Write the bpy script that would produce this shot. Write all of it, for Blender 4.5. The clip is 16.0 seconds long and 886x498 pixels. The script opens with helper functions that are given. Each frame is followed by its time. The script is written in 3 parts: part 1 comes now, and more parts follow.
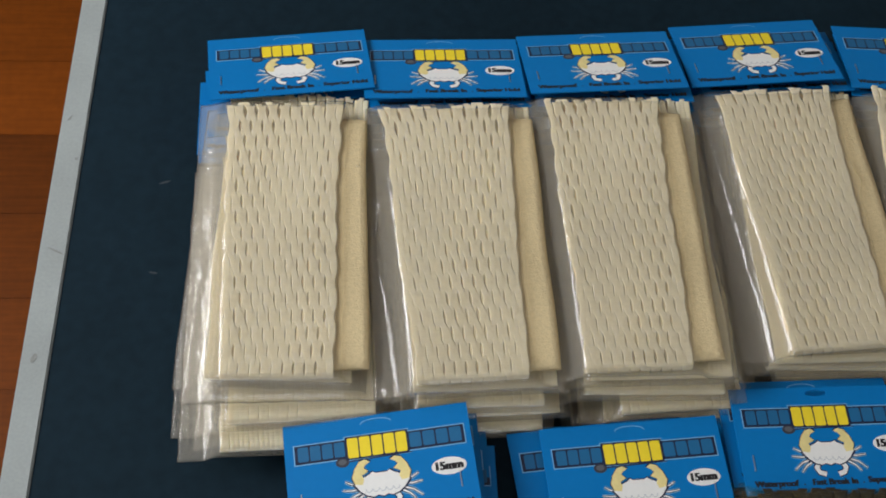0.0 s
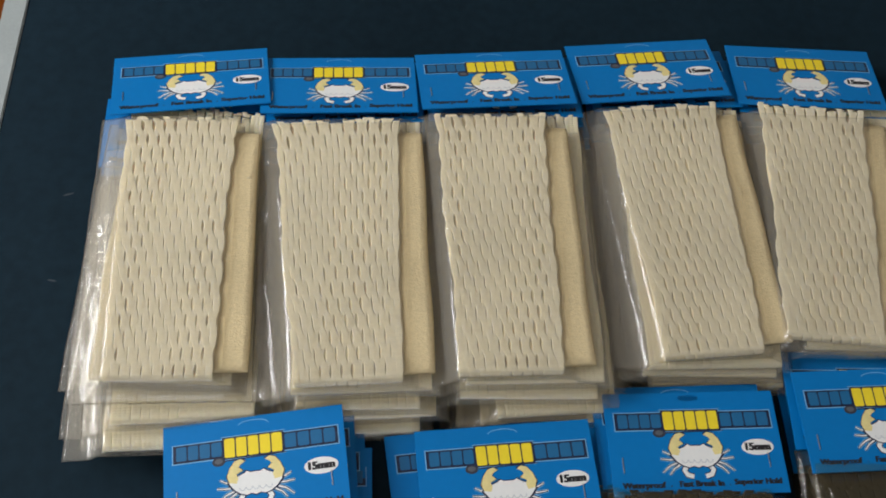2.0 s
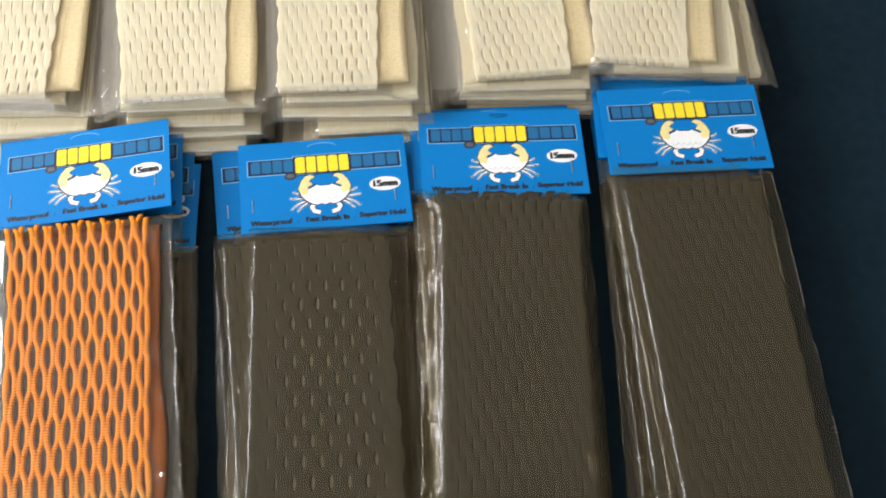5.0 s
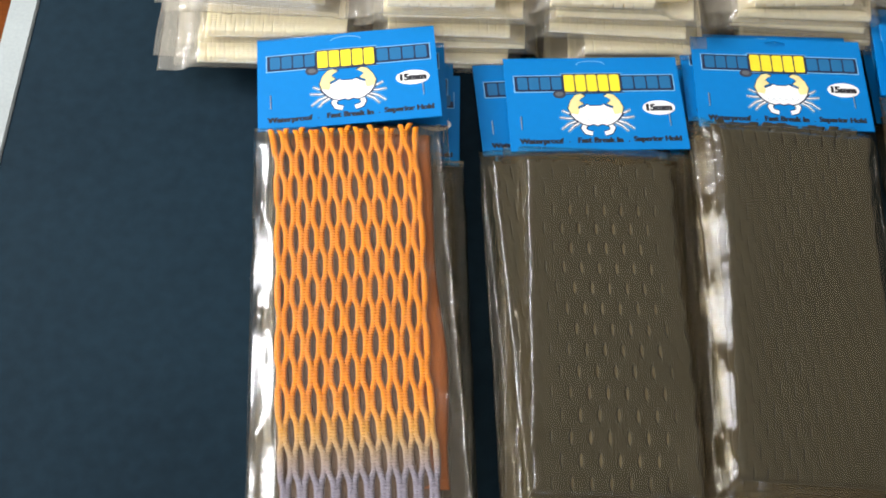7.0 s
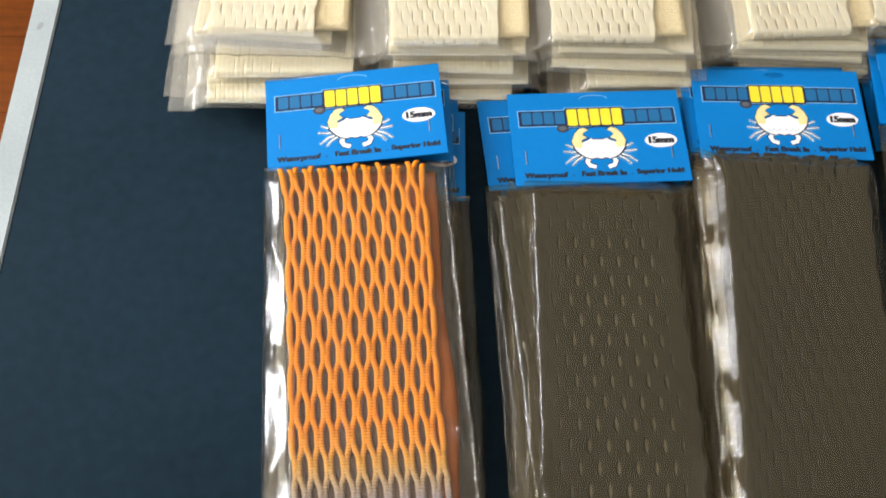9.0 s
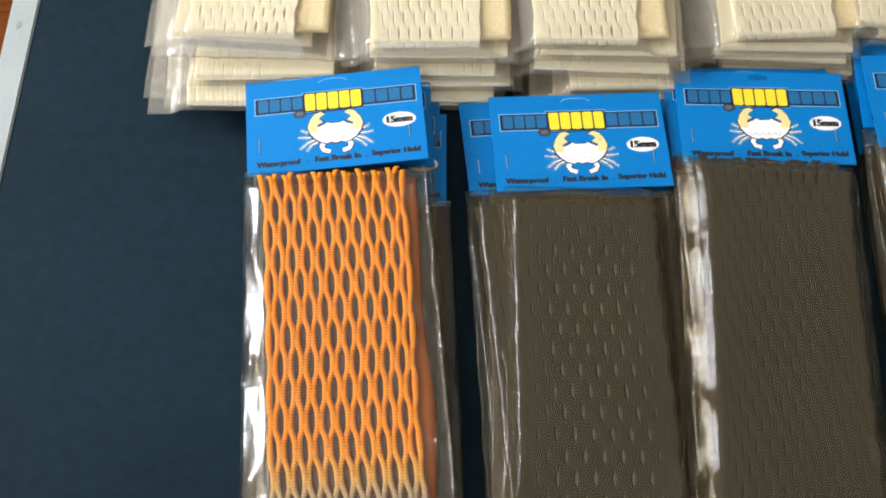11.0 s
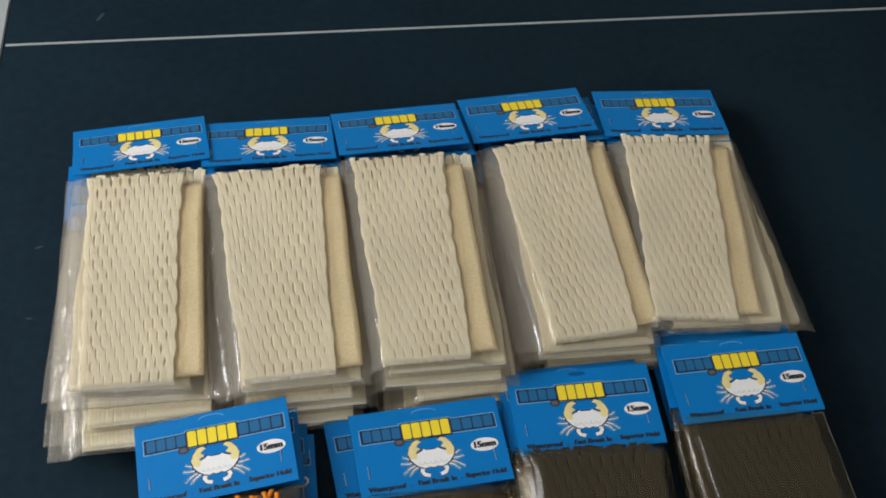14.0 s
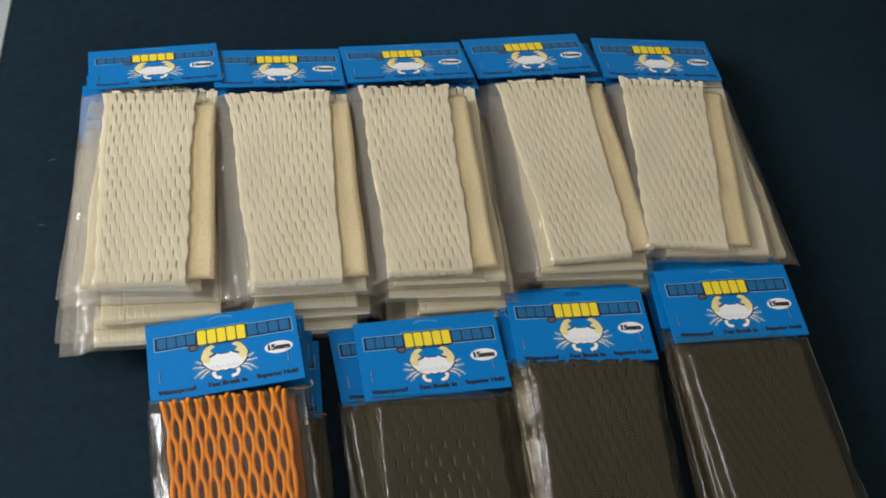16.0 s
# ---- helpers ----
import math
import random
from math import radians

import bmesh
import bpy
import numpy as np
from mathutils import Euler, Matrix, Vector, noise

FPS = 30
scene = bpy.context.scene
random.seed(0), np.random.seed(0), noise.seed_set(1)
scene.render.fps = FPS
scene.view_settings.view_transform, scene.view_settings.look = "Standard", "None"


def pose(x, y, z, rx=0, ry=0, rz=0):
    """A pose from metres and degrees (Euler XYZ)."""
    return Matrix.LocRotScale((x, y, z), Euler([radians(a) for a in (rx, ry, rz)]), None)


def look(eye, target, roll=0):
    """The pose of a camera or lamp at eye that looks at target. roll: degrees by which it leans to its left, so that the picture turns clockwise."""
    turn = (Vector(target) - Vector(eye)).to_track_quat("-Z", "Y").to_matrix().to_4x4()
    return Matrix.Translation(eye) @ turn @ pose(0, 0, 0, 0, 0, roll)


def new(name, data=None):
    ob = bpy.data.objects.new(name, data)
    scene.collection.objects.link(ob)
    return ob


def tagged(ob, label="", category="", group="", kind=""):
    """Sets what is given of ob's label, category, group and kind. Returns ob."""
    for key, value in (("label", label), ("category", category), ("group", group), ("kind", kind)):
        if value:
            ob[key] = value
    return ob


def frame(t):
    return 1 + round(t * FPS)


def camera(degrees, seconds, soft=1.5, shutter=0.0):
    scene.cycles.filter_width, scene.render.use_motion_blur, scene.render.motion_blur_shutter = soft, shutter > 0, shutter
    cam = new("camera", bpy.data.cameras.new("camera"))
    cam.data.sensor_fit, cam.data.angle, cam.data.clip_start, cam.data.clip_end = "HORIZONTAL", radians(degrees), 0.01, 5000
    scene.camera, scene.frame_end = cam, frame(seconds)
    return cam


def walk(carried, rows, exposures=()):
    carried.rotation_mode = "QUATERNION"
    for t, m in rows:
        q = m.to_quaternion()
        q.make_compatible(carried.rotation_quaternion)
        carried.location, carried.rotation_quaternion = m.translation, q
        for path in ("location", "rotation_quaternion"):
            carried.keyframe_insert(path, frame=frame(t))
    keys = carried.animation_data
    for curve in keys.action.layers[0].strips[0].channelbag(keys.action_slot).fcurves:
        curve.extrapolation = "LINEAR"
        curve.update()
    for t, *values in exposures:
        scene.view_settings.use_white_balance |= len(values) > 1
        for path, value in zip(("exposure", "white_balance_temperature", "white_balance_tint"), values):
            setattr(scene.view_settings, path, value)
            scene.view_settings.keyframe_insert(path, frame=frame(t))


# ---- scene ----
cam = camera(40.0, 16.0, soft=1.8, shutter=0.3)
PATH = [
    (0, (0.043, -0.26, 1.487), (0.198, 0.687, -0.268), 8.0),
    (0.5, (0.051, -0.274, 1.49), (0.182, 0.676, -0.265), 7.9),
    (1, (0.081, -0.292, 1.5), (0.225, 0.699, -0.231), 7.7),
    (1.5, (0.111, -0.295, 1.507), (0.238, 0.716, -0.214), 6.4),
    (2, (0.131, -0.291, 1.507), (0.259, 0.706, -0.222), 6.4),
    (2.5, (0.15, -0.307, 1.517), (0.267, 0.73, -0.189), 5.6),
    (3, (0.203, -0.332, 1.527), (0.37, 0.703, -0.176), 6.3),
    (3.5, (0.282, -0.381, 1.523), (0.407, 0.588, -0.222), 4.8),
    (5.8, (0.183, -0.478, 1.44), (0.289, 0.457, -0.325), 5.5),
    (6, (0.152, -0.473, 1.431), (0.248, 0.454, -0.339), 5.9),
    (6.5, (0.115, -0.469, 1.423), (0.203, 0.424, -0.364), 6.5),
    (7, (0.095, -0.467, 1.421), (0.179, 0.42, -0.37), 7.2),
    (7.5, (0.086, -0.471, 1.421), (0.159, 0.409, -0.374), 6.8),
    (8, (0.091, -0.473, 1.421), (0.153, 0.413, -0.371), 6.1),
    (8.5, (0.09, -0.468, 1.427), (0.16, 0.428, -0.359), 6.1),
    (9, (0.093, -0.464, 1.437), (0.166, 0.45, -0.34), 5.5),
    (9.2, (0.104, -0.467, 1.445), (0.157, 0.457, -0.328), 4.6),
    (11.3, (0.104, -0.416, 1.454), (0.183, 0.428, -0.358), 6.3),
    (11.5, (0.103, -0.406, 1.475), (0.181, 0.471, -0.321), 6.2),
    (12, (0.124, -0.407, 1.521), (0.215, 0.623, -0.19), 5.3),
    (12.5, (0.131, -0.42, 1.534), (0.235, 0.631, -0.165), 4.9),
    (13, (0.137, -0.425, 1.566), (0.286, 0.654, -0.112), 4.9),
    (13.5, (0.141, -0.434, 1.599), (0.378, 0.711, -0.023), 5.6),
    (14, (0.133, -0.445, 1.596), (0.368, 0.713, -0.018), 5.8),
    (14.5, (0.135, -0.482, 1.591), (0.383, 0.693, -0.009), 5.1),
    (15, (0.107, -0.506, 1.576), (0.387, 0.643, -0.038), 7.6),
    (15.5, (0.095, -0.518, 1.577), (0.363, 0.651, -0.023), 8.8),
    (16, (0.094, -0.526, 1.575), (0.386, 0.647, -0.018), 9.8),
]
walk(cam, [(t, look(eye, at, roll)) for t, eye, at, roll in PATH],
     exposures=[(0.0, -0.48), (2.0, -0.40), (3.5, -0.3), (6.0, 0.92), (7.5, 0.6), (9.0, 0.6), (11.5, 0.45), (12.5, -0.15), (13.5, -0.3), (16.0, -0.25)])
TOP = 0.735         # height of the table's playing surface
LIFT = 0.015        # thickness of the bottom packs of each pile


# ---- world and light ----
world = bpy.data.worlds.new("world")
scene.world = world
world.use_nodes = True
sky = world.node_tree.nodes.new("ShaderNodeTexSky")
sky.sky_type, sky.sun_disc = "NISHITA", False
sky.sun_elevation, sky.sun_rotation = radians(38), radians(250)
world.node_tree.links.new(sky.outputs["Color"], world.node_tree.nodes["Background"].inputs["Color"])
world.node_tree.nodes["Background"].inputs["Strength"].default_value = 0.12


def soft_light(name, m, sx, sy, watts, colour):
    data = bpy.data.lights.new(name, "AREA")
    data.shape, data.size, data.size_y, data.energy, data.color = "RECTANGLE", sx, sy, watts, colour
    ob = new(name, data)
    ob.matrix_world = m
    return ob


soft_light("window_daylight", look((-1.55, 0.5, 1.75), (0.2, 0.2, 0.75)), 1.1, 0.9, 57, (0.975, 0.985, 1.0))
# weak fill added from behind the camera to flatten the shading
soft_light("rear_fill", look((-0.2, -1.95, 1.85), (0.3, 0.2, 0.75)), 1.7, 1.0, 15, (0.93, 0.97, 1.0))

# ---- materials ----


def material(name, colour, rough=0.5, metal=0.0, vary=0.1, scale=60.0, bump=0.0, bump_scale=400.0, coat=0.0, spec=0.5):
    """Plain surface with broad blotches, fine grain and fine relief."""
    m = bpy.data.materials.new(name)
    m.use_nodes = True
    n, l = m.node_tree.nodes, m.node_tree.links
    b = n["Principled BSDF"]
    tc = n.new("ShaderNodeTexCoord")
    big = n.new("ShaderNodeTexNoise")
    big.inputs["Scale"].default_value, big.inputs["Detail"].default_value = scale * 0.15, 4
    fine = n.new("ShaderNodeTexNoise")
    fine.inputs["Scale"].default_value, fine.inputs["Detail"].default_value = scale * 4, 3
    both = n.new("ShaderNodeMix")
    both.inputs[0].default_value = 0.4
    ramp = n.new("ShaderNodeMapRange")
    ramp.inputs["From Min"].default_value, ramp.inputs["From Max"].default_value = 0.3, 0.7
    ramp.inputs["To Min"].default_value, ramp.inputs["To Max"].default_value = 1 - vary, 1 + vary
    mul = n.new("ShaderNodeVectorMath")
    mul.operation = "SCALE"
    mul.inputs[0].default_value = colour
    for t in (big, fine):
        l.new(tc.outputs["Object"], t.inputs["Vector"])
    l.new(big.outputs["Fac"], both.inputs[2])
    l.new(fine.outputs["Fac"], both.inputs[3])
    l.new(both.outputs[0], ramp.inputs["Value"])
    l.new(ramp.outputs["Result"], mul.inputs["Scale"])
    l.new(mul.outputs["Vector"], b.inputs["Base Color"])
    b.inputs["Roughness"].default_value, b.inputs["Metallic"].default_value = rough, metal
    b.inputs["Specular IOR Level"].default_value = spec
    b.inputs["Coat Weight"].default_value = coat
    if bump:
        g = n.new("ShaderNodeTexNoise")
        g.inputs["Scale"].default_value, g.inputs["Detail"].default_value = bump_scale, 3
        k = n.new("ShaderNodeBump")
        k.inputs["Strength"].default_value, k.inputs["Distance"].default_value = bump, 0.001
        l.new(tc.outputs["Object"], g.inputs["Vector"])
        l.new(g.outputs["Fac"], k.inputs["Height"])
        l.new(k.outputs["Normal"], b.inputs["Normal"])
    return m


def knit(name, colour, end=None, start=0.0, stop=1.0, rough=0.85, groove_shade=0.08, relief=0.25):
    """Braided cord: fine cross ribbing along each strand, its grooves shaded in the colour too, fibre noise; end: a
    dyed fade to a second colour between two y values.
    """
    m = material(name, colour, rough, vary=0.12, scale=80, spec=0.25)
    n, l = m.node_tree.nodes, m.node_tree.links
    b = n["Principled BSDF"]
    tc = n["Texture Coordinate"]
    wave = n.new("ShaderNodeTexWave")
    wave.bands_direction, wave.wave_profile = "Y", "SIN"
    wave.inputs["Scale"].default_value, wave.inputs["Distortion"].default_value = 170, 2.0
    wave.inputs["Detail Scale"].default_value = 3
    fibre = n.new("ShaderNodeTexNoise")
    fibre.inputs["Scale"].default_value = 1800
    add = n.new("ShaderNodeMath")
    add.operation = "MULTIPLY_ADD"
    add.inputs[1].default_value = 0.5
    k = n.new("ShaderNodeBump")
    k.inputs["Strength"].default_value, k.inputs["Distance"].default_value = relief, 0.0005
    l.new(tc.outputs["Object"], wave.inputs["Vector"])
    l.new(tc.outputs["Object"], fibre.inputs["Vector"])
    l.new(fibre.outputs["Fac"], add.inputs[0])
    l.new(wave.outputs["Fac"], add.inputs[2])
    l.new(add.outputs[0], k.inputs["Height"])
    l.new(k.outputs["Normal"], b.inputs["Normal"])
    # low spots of the relief get darker: groove shade put into the colour
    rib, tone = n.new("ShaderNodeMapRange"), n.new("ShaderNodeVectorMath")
    rib.inputs["To Min"].default_value, rib.inputs["To Max"].default_value = 1 - groove_shade, 1.0
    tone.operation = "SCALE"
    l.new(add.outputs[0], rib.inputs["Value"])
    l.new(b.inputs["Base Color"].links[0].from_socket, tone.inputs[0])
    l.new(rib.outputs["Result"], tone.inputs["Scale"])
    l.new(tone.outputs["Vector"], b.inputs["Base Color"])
    b.inputs["Sheen Weight"].default_value = 0.15
    if end:
        xyz = n.new("ShaderNodeSeparateXYZ")
        ramp = n.new("ShaderNodeMapRange")
        ramp.inputs["From Min"].default_value, ramp.inputs["From Max"].default_value = start, stop
        mix = n.new("ShaderNodeMix")
        mix.data_type = "RGBA"
        mix.inputs[7].default_value = (*end, 1)
        jitter = n.new("ShaderNodeMath")
        jitter.operation = "MULTIPLY_ADD"
        jitter.inputs[1].default_value = 0.012
        l.new(tc.outputs["Object"], xyz.inputs[0])
        l.new(n["Noise Texture"].outputs["Fac"], jitter.inputs[0])
        l.new(xyz.outputs["Y"], jitter.inputs[2])
        l.new(jitter.outputs[0], ramp.inputs["Value"])
        l.new(ramp.outputs["Result"], mix.inputs[0])
        l.new(b.inputs["Base Color"].links[0].from_socket, mix.inputs[6])
        straw, band = n.new("ShaderNodeMix"), n.new("ShaderNodeMapRange")
        straw.data_type = "RGBA"
        straw.inputs[7].default_value = (0.55, 0.33, 0.07, 1)
        band.inputs["From Min"].default_value, band.inputs["From Max"].default_value = start + 0.022, start - 0.012
        l.new(jitter.outputs[0], band.inputs["Value"])
        l.new(band.outputs["Result"], straw.inputs[0])
        l.new(mix.inputs[6].links[0].from_socket, straw.inputs[6])
        l.new(straw.outputs[2], mix.inputs[6])
        l.new(mix.outputs[2], b.inputs["Base Color"])
    return m


def film(name, haze, tint, rough=0.15, skin=0.05, milky=(0.8, 0.78, 0.72)):
    """Clear plastic film: see-through, faintly milky, with a mirror-like skin."""
    m = bpy.data.materials.new(name)
    m.use_nodes = True
    n, l = m.node_tree.nodes, m.node_tree.links
    n.remove(n["Principled BSDF"])
    clear, milk, gloss = n.new("ShaderNodeBsdfTransparent"), n.new("ShaderNodeBsdfDiffuse"), n.new("ShaderNodeBsdfGlossy")
    clear.inputs["Color"].default_value = (*tint, 1)
    milk.inputs["Color"].default_value = (*milky, 1)
    gloss.inputs["Roughness"].default_value = rough
    a, c = n.new("ShaderNodeMixShader"), n.new("ShaderNodeMixShader")
    a.inputs[0].default_value = haze
    lw, pw, fr = n.new("ShaderNodeLayerWeight"), n.new("ShaderNodeMath"), n.new("ShaderNodeMath")
    lw.inputs["Blend"].default_value = 0.5
    pw.operation, pw.inputs[1].default_value = "POWER", 5
    fr.operation, fr.inputs[1].default_value, fr.inputs[2].default_value = "MULTIPLY_ADD", 0.9, skin
    l.new(lw.outputs["Facing"], pw.inputs[0])
    l.new(pw.outputs[0], fr.inputs[0])
    tc, nz, k = n.new("ShaderNodeTexCoord"), n.new("ShaderNodeTexNoise"), n.new("ShaderNodeBump")
    nz.inputs["Scale"].default_value, nz.inputs["Detail"].default_value = 45, 3
    k.inputs["Strength"].default_value, k.inputs["Distance"].default_value = 0.35, 0.004
    l.new(tc.outputs["Object"], nz.inputs["Vector"])
    l.new(nz.outputs["Fac"], k.inputs["Height"])
    l.new(k.outputs["Normal"], gloss.inputs["Normal"])
    l.new(k.outputs["Normal"], lw.inputs["Normal"])
    l.new(clear.outputs[0], a.inputs[1])
    l.new(milk.outputs[0], a.inputs[2])
    l.new(fr.outputs[0], c.inputs[0])
    l.new(a.outputs[0], c.inputs[1])
    l.new(gloss.outputs[0], c.inputs[2])
    l.new(c.outputs[0], n["Material Output"].inputs["Surface"])
    return m


M_TABLE = material("table_paint", (0.0078, 0.0182, 0.0272), 0.6, vary=0.3, scale=30, bump=0.05, bump_scale=900, spec=0.05)
M_LINE = material("line_paint", (0.30, 0.33, 0.325), 0.5, vary=0.12, scale=120, bump=0.1)
M_SCUFF = material("scuff_mark", (0.018, 0.03, 0.04), 0.7, vary=0.3, scale=400)
M_SMUDGE = material("line_scuff", (0.22, 0.23, 0.22), 0.6, vary=0.3, scale=400)
M_STEEL = material("leg_paint", (0.05, 0.05, 0.05), 0.4, vary=0.1)
M_WALL = material("wall_paint", (0.7, 0.66, 0.58), 0.8, vary=0.05, scale=8)
M_CEIL = material("ceiling_paint", (0.8, 0.79, 0.76), 0.9, vary=0.04, scale=8)
M_FRAME = material("window_paint", (0.8, 0.8, 0.78), 0.4, vary=0.05)
M_CARD = material("blue_card", (0.0, 0.167, 0.475), 0.46, vary=0.05, scale=50, spec=0.22)
M_TAB = material("cut_edge", (0.16, 0.40, 0.66), 0.5, vary=0.1)
M_NAVY = material("navy_ink", (0.008, 0.016, 0.05), 0.4, vary=0.1)
M_SKYINK = material("light_blue_ink", (0.010, 0.125, 0.285), 0.4, vary=0.08)
M_YELLOW = material("yellow_ink", (0.85, 0.66, 0.03), 0.4, vary=0.06)
M_PALE = material("pale_yellow_ink", (0.80, 0.68, 0.30), 0.4, vary=0.15, scale=400)
M_WHITE = material("white_ink", (0.80, 0.80, 0.78), 0.4, vary=0.06)
M_BLACK = material("black_ink", (0.012, 0.012, 0.016), 0.45, vary=0.1)
M_GREYINK = material("grey_ink", (0.035, 0.04, 0.055), 0.45, vary=0.15, scale=300)
M_MIDGREY = material("mid_grey_ink", (0.10, 0.11, 0.13), 0.45, vary=0.15, scale=300)
M_SHADE = material("pale_grey_ink", (0.55, 0.57, 0.60), 0.4, vary=0.08)
M_STAPLE = material("staple_wire", (0.55, 0.56, 0.58), 0.3, metal=1.0, vary=0.05)
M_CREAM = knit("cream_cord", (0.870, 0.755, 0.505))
M_CREAMIN = material("cream_fabric", (0.82, 0.68, 0.42), 0.9, vary=0.12, scale=120, bump=0.4, bump_scale=900)
for soft_cloth in (M_CREAM, M_CREAMIN):      # light soaks into the pale cord
    cloth = soft_cloth.node_tree.nodes["Principled BSDF"]
    cloth.inputs["Subsurface Weight"].default_value = 0.25
    cloth.inputs["Subsurface Radius"].default_value = (1.0, 0.62, 0.28)
    cloth.inputs["Subsurface Scale"].default_value = 0.004
M_ORANGE = knit("orange_cord", (0.93, 0.280, 0.0), (0.22, 0.20, 0.26), -0.19, -0.217, groove_shade=0.45, relief=0.8)
# cream net of the pack beneath, its shade put into the tan
M_TAN = material("shaded_net_tan", (0.72, 0.58, 0.335), 0.9, vary=0.16, scale=90, bump=0.5, bump_scale=700)
M_ORANGEIN = material("brown_fabric", (0.12, 0.068, 0.040), 0.9, vary=0.2, scale=120, bump=0.3)
M_RUST = material("rust_fabric", (0.30, 0.085, 0.015), 0.9, vary=0.2, scale=120, bump=0.4, bump_scale=900)
M_BROWN = knit("brown_cord", (0.0265, 0.0228, 0.0120), groove_shade=0.10, relief=0.1)
M_BROWNIN = material("tan_fabric", (0.125, 0.102, 0.060), 0.9, vary=0.2, scale=120, bump=0.3)
M_DARKIN = material("dark_fabric", (0.016, 0.012, 0.006), 0.9, vary=0.2, scale=120, bump=0.3)
M_FILM = film("clear_film", 0.095, (0.985, 0.975, 0.95), 0.14, 0.048, (0.82, 0.77, 0.66))
# tan milk colour stands in for golden reflections along the bag margins
M_FILMDARK = film("clear_film_tan_sheen", 0.010, (0.98, 0.97, 0.94), 0.17, 0.080, (0.42, 0.31, 0.14))
# brownish tint; the haze also paints in the ceiling's broad reflection
M_FILMBROWN = film("clear_film_brown_sheen", 0.030, (0.93, 0.895, 0.81), 0.13, 0.021, (0.42, 0.35, 0.22))
M_GLASS = film("window_glass", 0.01, (0.98, 0.99, 0.99), 0.02)


def planks_material():
    m = material("floor_wood", (0.125, 0.030, 0.0018), 0.5, vary=0.2, scale=20, spec=0.12)
    n, l = m.node_tree.nodes, m.node_tree.links
    b = n["Principled BSDF"]
    info, tc = n.new("ShaderNodeObjectInfo"), n["Texture Coordinate"]
    mp, grain = n.new("ShaderNodeMapping"), n.new("ShaderNodeTexNoise")
    mp.inputs["Scale"].default_value = (3, 60, 3)
    grain.inputs["Scale"].default_value, grain.inputs["Detail"].default_value = 2, 6
    a = n.new("ShaderNodeMath")
    a.operation = "MULTIPLY_ADD"
    a.inputs[1].default_value, a.inputs[2].default_value = 0.7, 0.35
    s = n.new("ShaderNodeMath")
    s.operation = "ADD"
    mul = n.new("ShaderNodeVectorMath")
    mul.operation = "SCALE"
    l.new(tc.outputs["Object"], mp.inputs["Vector"])
    l.new(mp.outputs["Vector"], grain.inputs["Vector"])
    l.new(info.outputs["Random"], a.inputs[0])
    l.new(a.outputs[0], s.inputs[0])
    l.new(grain.outputs["Fac"], s.inputs[1])
    l.new(b.inputs["Base Color"].links[0].from_socket, mul.inputs[0])
    l.new(s.outputs[0], mul.inputs["Scale"])
    l.new(mul.outputs["Vector"], b.inputs["Base Color"])
    return m


M_WOOD = planks_material()

# ---- mesh helpers ----


def mesh_of(name, bm):
    me = bpy.data.meshes.new(name)
    bm.to_mesh(me)
    bm.free()
    return me


def raw_mesh(name, verts, faces, smooth=False):
    me = bpy.data.meshes.new(name)
    me.from_pydata([tuple(v) for v in verts], [], faces)
    if smooth:
        me.polygons.foreach_set("use_smooth", [True] * len(me.polygons))
    me.update()
    return me


def part(name, me, mat, parent=None, label="", m=None):
    if isinstance(me, bmesh.types.BMesh):
        me = mesh_of(name, me)
    if mat and not me.materials:
        me.materials.append(mat)
    ob = new(name, me)
    ob.parent = parent
    if m is not None:
        ob.matrix_basis = m
    return tagged(ob, label)


def box(sx, sy, sz, x=0, y=0, z=0, bevel=0.0):
    bm = bmesh.new()
    bmesh.ops.create_cube(bm, size=1, matrix=Matrix.Translation((x, y, z)) @ Matrix.Diagonal((sx, sy, sz, 1)))
    if bevel:
        bmesh.ops.bevel(bm, geom=bm.edges[:], offset=bevel, segments=2, affect="EDGES")
    return bm


def flat_shape(points, thick):
    """A thin printed shape: an outline in the plane, raised by thick."""
    bm = bmesh.new()
    f = bm.faces.new([bm.verts.new((x, y, 0)) for x, y in points])
    f.normal_update()
    if f.normal.z < 0:
        f.normal_flip()
    for v in bmesh.ops.extrude_face_region(bm, geom=[f])["geom"]:
        if isinstance(v, bmesh.types.BMVert):
            v.co.z += thick
    bmesh.ops.recalc_face_normals(bm, faces=bm.faces[:])
    return bm


def ellipse(cx, cy, rx, ry, n=28, a0=0.0, a1=360.0):
    return [(cx + rx * math.cos(radians(a0 + (a1 - a0) * i / n)), cy + ry * math.sin(radians(a0 + (a1 - a0) * i / n))) for i in range(n + (a1 - a0 < 360))]


def stroke(points, w0, w1):
    """Outline of a line drawn through points, of width w0 tapering to w1."""
    left, right = [], []
    for i, (x, y) in enumerate(points):
        x0, y0 = points[max(i - 1, 0)]
        x1, y1 = points[min(i + 1, len(points) - 1)]
        d = math.hypot(x1 - x0, y1 - y0) or 1
        w = (w0 + (w1 - w0) * i / (len(points) - 1)) / 2
        left.append((x - (y1 - y0) / d * w, y + (x1 - x0) / d * w))
        right.append((x + (y1 - y0) / d * w, y - (x1 - x0) / d * w))
    return left + right[::-1]


def joined(bms):
    out = bmesh.new()
    for b in bms:
        me = mesh_of("tmp", b)
        out.from_mesh(me)
        bpy.data.meshes.remove(me)
    return out


